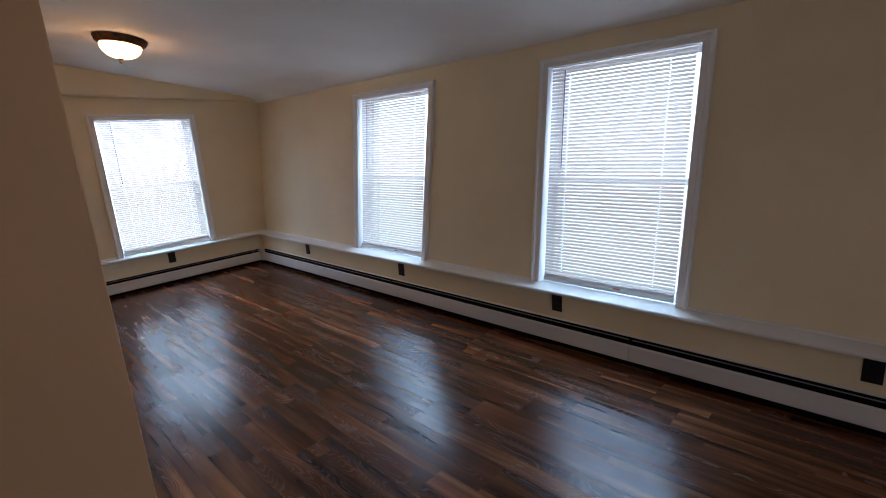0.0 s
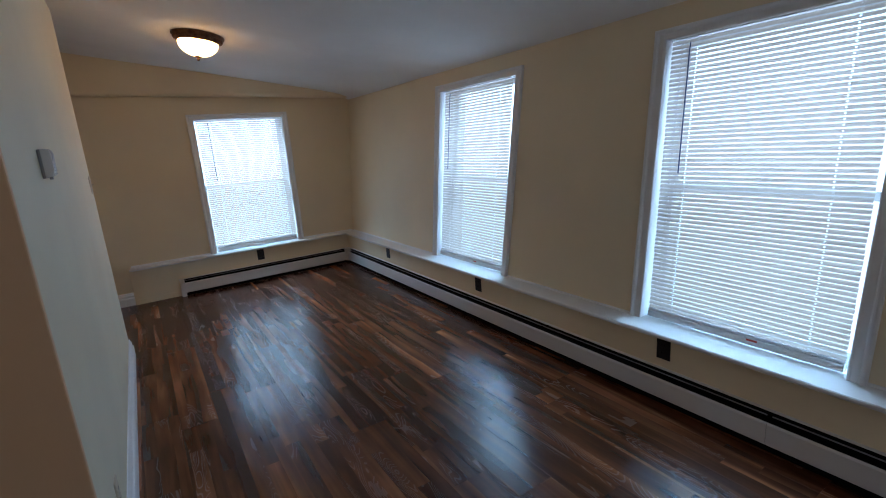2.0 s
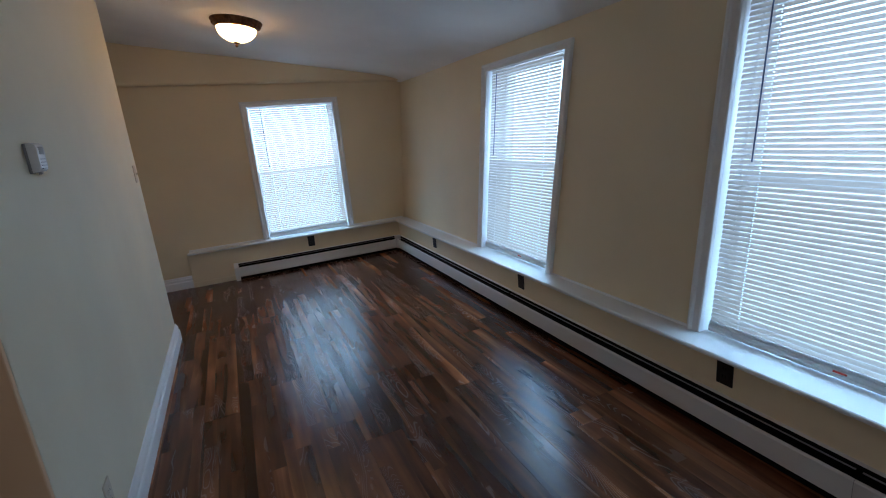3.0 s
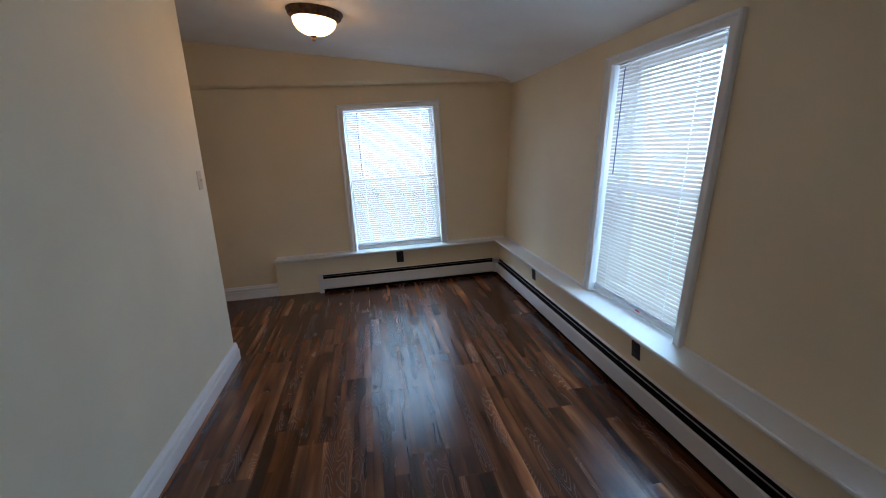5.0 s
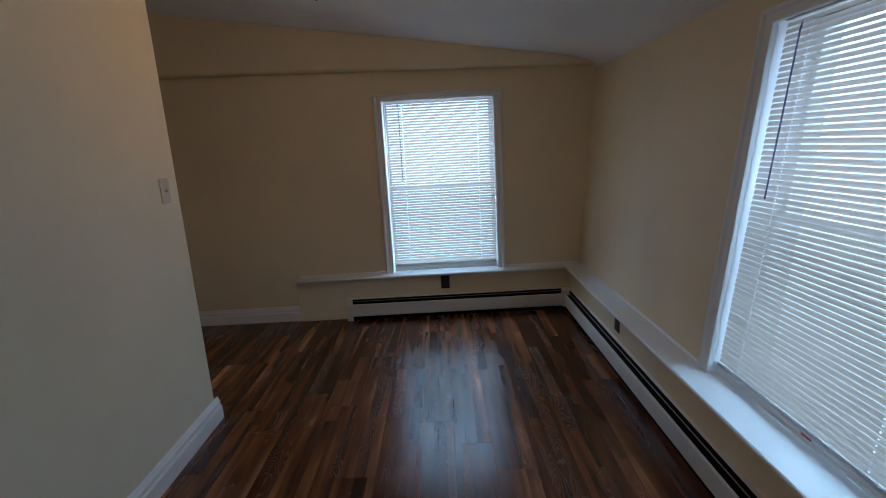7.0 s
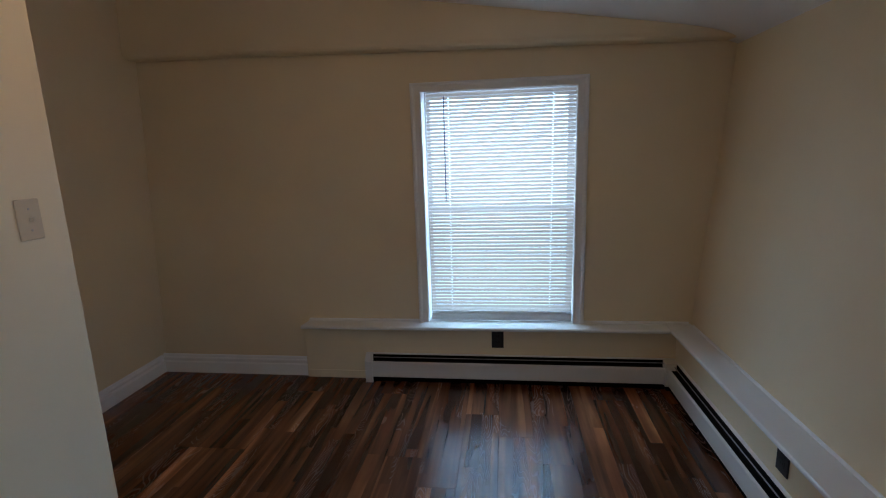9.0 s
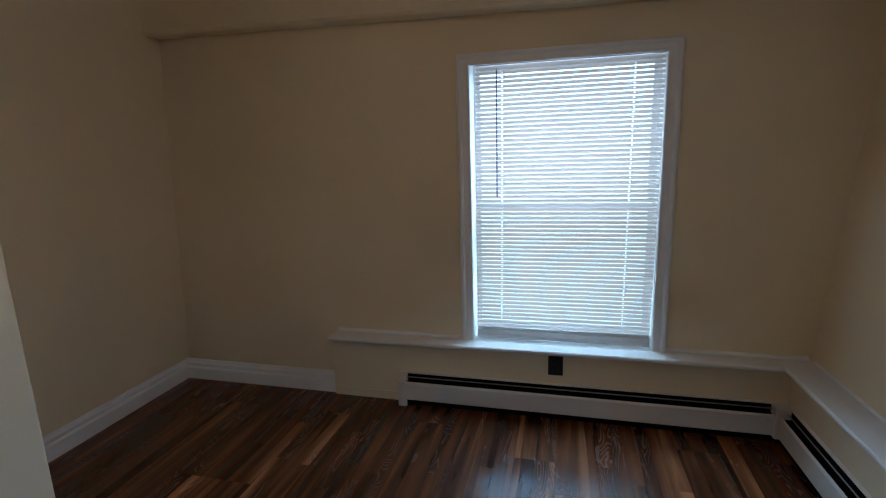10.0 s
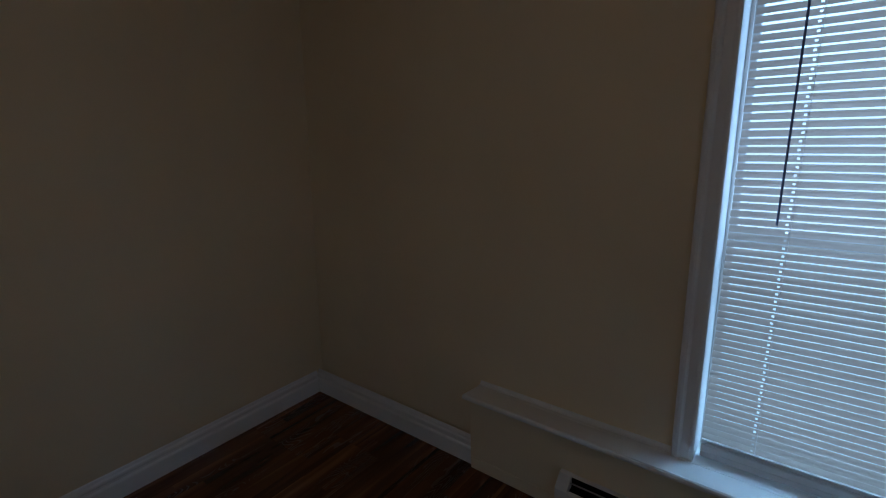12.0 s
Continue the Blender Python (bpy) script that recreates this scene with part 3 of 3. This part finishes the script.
# along local x seen from the room, left to right
west_m = frame_of((BOX_X, 0.915, 0.0), (0, 1, 0), (-1, 0, 0))
heater(west_m, BOX_Y - 0.915 - 0.005, "off-white metal baseboard heater below the window ledge", (0,))
north_m = frame_of((BOX_X + 0.075, BOX_Y, 0.0), (1, 0, 0), (0, 1, 0))
heater(north_m, EAST_X - BOX_X - 0.08, "long off-white metal baseboard heater below the window ledge", (), (2.46, 4.62))
fill = thing("heater_corner_cover", "off-white metal corner cover joining two baseboard heaters", "heater", Matrix.Translation((BOX_X, BOX_Y, 0)))
part("cover", box(0.001, 0.0745, -0.074, -0.001, 0.03, 0.176, 0.004), HEATER_PAINT, fill)
part("foot", box(0.004, 0.06, -0.06, -0.004, 0.0, 0.03), DARK, fill)


# ---------------------------------------------------------------- outlets, switch, thermostat
def outlet_at(m):
    th = thing("wall_outlet", "black duplex wall outlet on the low boxing", "outlet", m, "black outlets under the ledge")
    part("plate", box(-0.0365, 0.0365, -0.0575, 0.0575, 0.0, 0.006, 0.002), BLACK, th)
    for v in (-0.0195, 0.0195):
        bm = box(-0.0165, 0.0165, v - 0.014, v + 0.014, 0.005, 0.0075, 0.0015)
        rec = part("receptacle", bm, BLACK, th)
        for u in (-0.0065, 0.0065):
            part("slot", box(u - 0.001, u + 0.001, v - 0.003, v + 0.006, 0.0072, 0.0078), DARK, rec)
    part("screw", turned([(0, 0.0), (0.003, 0.0), (0.003, 0.0015), (0.002, 0.002), (0, 0.002)], 12), BLACK, th).location = (0, 0, 0.0055)
    return th


first = outlet_at(frame_of((-1.4885, BOX_Y, 0.2825), (1, 0, 0), (0, 0, 1)))
for x in (-3.030, -4.582, 0.0575):
    copy_thing(first, frame_of((x, BOX_Y, 0.2825), (1, 0, 0), (0, 0, 1)))
copy_thing(first, frame_of((BOX_X, 1.748, 0.2825), (0, 1, 0), (0, 0, 1)))

sw = thing("light_switch", "ivory toggle light switch on the partition wall", "switch", frame_of((-4.075, PART_Y, 1.262), (-1, 0, 0), (0, 0, 1)))
part("plate", box(-0.035, 0.035, -0.0575, 0.0575, 0, 0.006, 0.003), IVORY, sw)
part("toggle", prism([(-0.004, 0.004), (0.004, 0.004), (0.003, 0.016), (-0.003, 0.016)], [lambda a, b: (a, -0.005, b), lambda a, b: (a, 0.006, b + 0.004)]), IVORY, sw)
for v in (-0.030, 0.030):
    part("screw", turned([(0, 0.0), (0.003, 0.0), (0.003, 0.001), (0, 0.0015)], 12), SCREW, sw).location = (0, v, 0.006)

def thermostat():
    tm = thing("thermostat", "small white wall thermostat with a rounded cover", "thermostat", frame_of((-2.25, PART_Y, 1.402), (-1, 0, 0), (0, 0, 1)))
    part("base", box(-0.035, 0.035, -0.048, 0.046, 0.0, 0.010, 0.003), GREY_PLASTIC, tm, "grey back plate")
    # cover bulges and is set back below
    profile = [(-0.046, 0.008), (-0.044, 0.026), (-0.039, 0.031), (-0.024, 0.034), (0.028, 0.036), (0.041, 0.033), (0.046, 0.027), (0.047, 0.008)]
    bm = prism(profile, [lambda a, b: (-0.036, a, b), lambda a, b: (0.036, a, b)])
    bmesh.ops.bevel(bm, geom=[e for e in bm.edges if abs(e.verts[0].co.x - e.verts[1].co.x) < 1e-6], offset=0.004, segments=2, affect="EDGES", profile=0.5)
    part("cover", bm, WHITE_PLASTIC, tm)
    part("display", box(-0.020, 0.020, 0.010, 0.034, 0.0345, 0.0368, 0.0006), GREY_PLASTIC, tm, "small grey display")
    for k in range(4):
        part("vent_slot", box(-0.022, 0.022, -0.036 + k * 0.010, -0.033 + k * 0.010, 0.0325, 0.0362), GREY_PLASTIC, tm)
    part("lever", box(-0.006, 0.010, -0.053, -0.043, 0.014, 0.024, 0.002), GREY_PLASTIC, tm)


thermostat()

wo = thing("wall_outlet", "ivory duplex wall outlet low on the partition", "outlet", frame_of((-2.05, PART_Y, 0.265), (-1, 0, 0), (0, 0, 1)))
part("plate", box(-0.035, 0.035, -0.0575, 0.0575, 0.0, 0.006, 0.002), IVORY, wo)
for v in (-0.0195, 0.0195):
    rec = part("receptacle", box(-0.0165, 0.0165, v - 0.014, v + 0.014, 0.005, 0.0075, 0.0015), IVORY, wo)
    for u in (-0.0065, 0.0065):
        part("slot", box(u - 0.001, u + 0.001, v - 0.003, v + 0.006, 0.0072, 0.0078), DARK, rec)
part("screw", turned([(0, 0.0), (0.003, 0.0), (0.003, 0.0015), (0, 0.002)], 12), SCREW, wo).location = (0, 0, 0.0055)


# ---------------------------------------------------------------- ceiling light
def ceiling_light():
    slope = math.atan(0.1465)
    y = 1.278
    th = thing("ceiling_light", "flush bronze ceiling light with a lit frosted glass dome", "lamp", Matrix.Translation((-4.129, y, ceiling_z(y) - 0.004)) @ Matrix.Rotation(-slope, 4, "X"))
    pan = [(0, 0.004), (0.168, 0.004), (0.171, -0.002), (0.170, -0.010), (0.163, -0.015), (0.160, -0.024), (0.150, -0.036), (0.140, -0.046), (0.134, -0.050), (0.128, -0.048), (0.128, -0.03), (0, -0.03)]
    base = part("pan", turned(pan, 64), BRONZE, th, "bronze rim", True)
    for k in range(40):
        a = 2 * math.pi * k / 40
        rib = part("rim_bead", box(-0.003, 0.003, -0.0035, 0.0035, -0.008, 0.008, 0.0022), BRONZE, base)
        rib.matrix_basis = Matrix.Rotation(a, 4, "Z") @ pose(0.1555, 0, -0.030, 0, 40, 0)
    dome = [(0.130, -0.046)] + [(0.131 * math.cos(x), -0.046 - 0.094 * math.sin(x)) for x in (i * math.pi / 2 / 14 for i in range(1, 14))] + [(0, -0.138)]
    part("dome", turned(dome, 56), DOME, th, "lit frosted glass dome", True)
    fin = [(0, -0.130), (0.019, -0.133), (0.022, -0.139), (0.017, -0.145), (0.008, -0.149), (0.007, -0.153), (0.011, -0.158), (0.010, -0.164), (0.005, -0.170), (0, -0.172)]
    part("finial", turned(fin, 24), BRONZE, th, "", True)


ceiling_light()

# ---------------------------------------------------------------- outside ground
gr = bmesh.new()
bmesh.ops.create_grid(gr, x_segments=2, y_segments=2, size=1500)
for v in gr.verts:
    v.co.z = -3.2
tagged(part("ground", gr, CONCRETE), "grey ground far below the windows", "ground", kind="structure")

# ---------------------------------------------------------------- floor, plank by plank
floor = part("floor", box(END_X - 0.1, EAST_X + 0.1, BACK_Y - 0.1, 2.95, -0.06, -0.006), DARK)
tagged(floor, "dark walnut vinyl plank floor with a satin sheen", "floor", kind="structure")
PW, PL, GAP = 0.178, 1.22, 0.0003


def plank_mesh(length, width):
    bm = bmesh.new()
    b = 0.0006
    lo = [bm.verts.new((x, y, -0.006)) for x, y in ((0, 0), (length, 0), (length, width), (0, width))]
    mid = [bm.verts.new((x, y, -b)) for x, y in ((0, 0), (length, 0), (length, width), (0, width))]
    hi = [bm.verts.new((x, y, 0)) for x, y in ((b, b), (length - b, b), (length - b, width - b), (b, width - b))]
    bm.faces.new(hi)
    for p, q in ((lo, mid), (mid, hi)):
        for i in range(4):
            bm.faces.new((p[i], p[(i + 1) % 4], q[(i + 1) % 4], q[i]))
    return finish("plank", bm, PLANK)


full = plank_mesh(PL - GAP, PW - GAP)
cut = {}
rng = random.Random(11)
y = 1.222 - PW * 16
while y < BOX_Y:
    if y > BACK_Y - PW:
        x = END_X - 0.02 - rng.choice((0.15, 0.35, 0.55, 0.75, 0.95, 1.1))
        while x < EAST_X:
            x0, x1 = max(x, END_X - 0.02 if y + PW > SOUTH_Y else PART_X1 - 0.05), min(x + PL, EAST_X + 0.02)
            inside = not (PART_X0 + 0.05 < x0 and x1 < PART_X1 - 0.05 and y + PW < PART_Y) and not (y + PW < SOUTH_Y - 0.02 and x1 < PART_X1 - 0.02)
            if inside and x1 - x0 > 0.03:
                if x1 - x0 > PL - 0.001:
                    me = full
                else:
                    key = round(x1 - x0, 2)
                    me = cut.setdefault(key, None) or plank_mesh(x1 - x0 - GAP, PW - GAP)
                    cut[key] = me
                ob = new("plank", me)
                ob.parent = floor
                ob.location = (x0, y, 0)
            x += PL
    y += PW
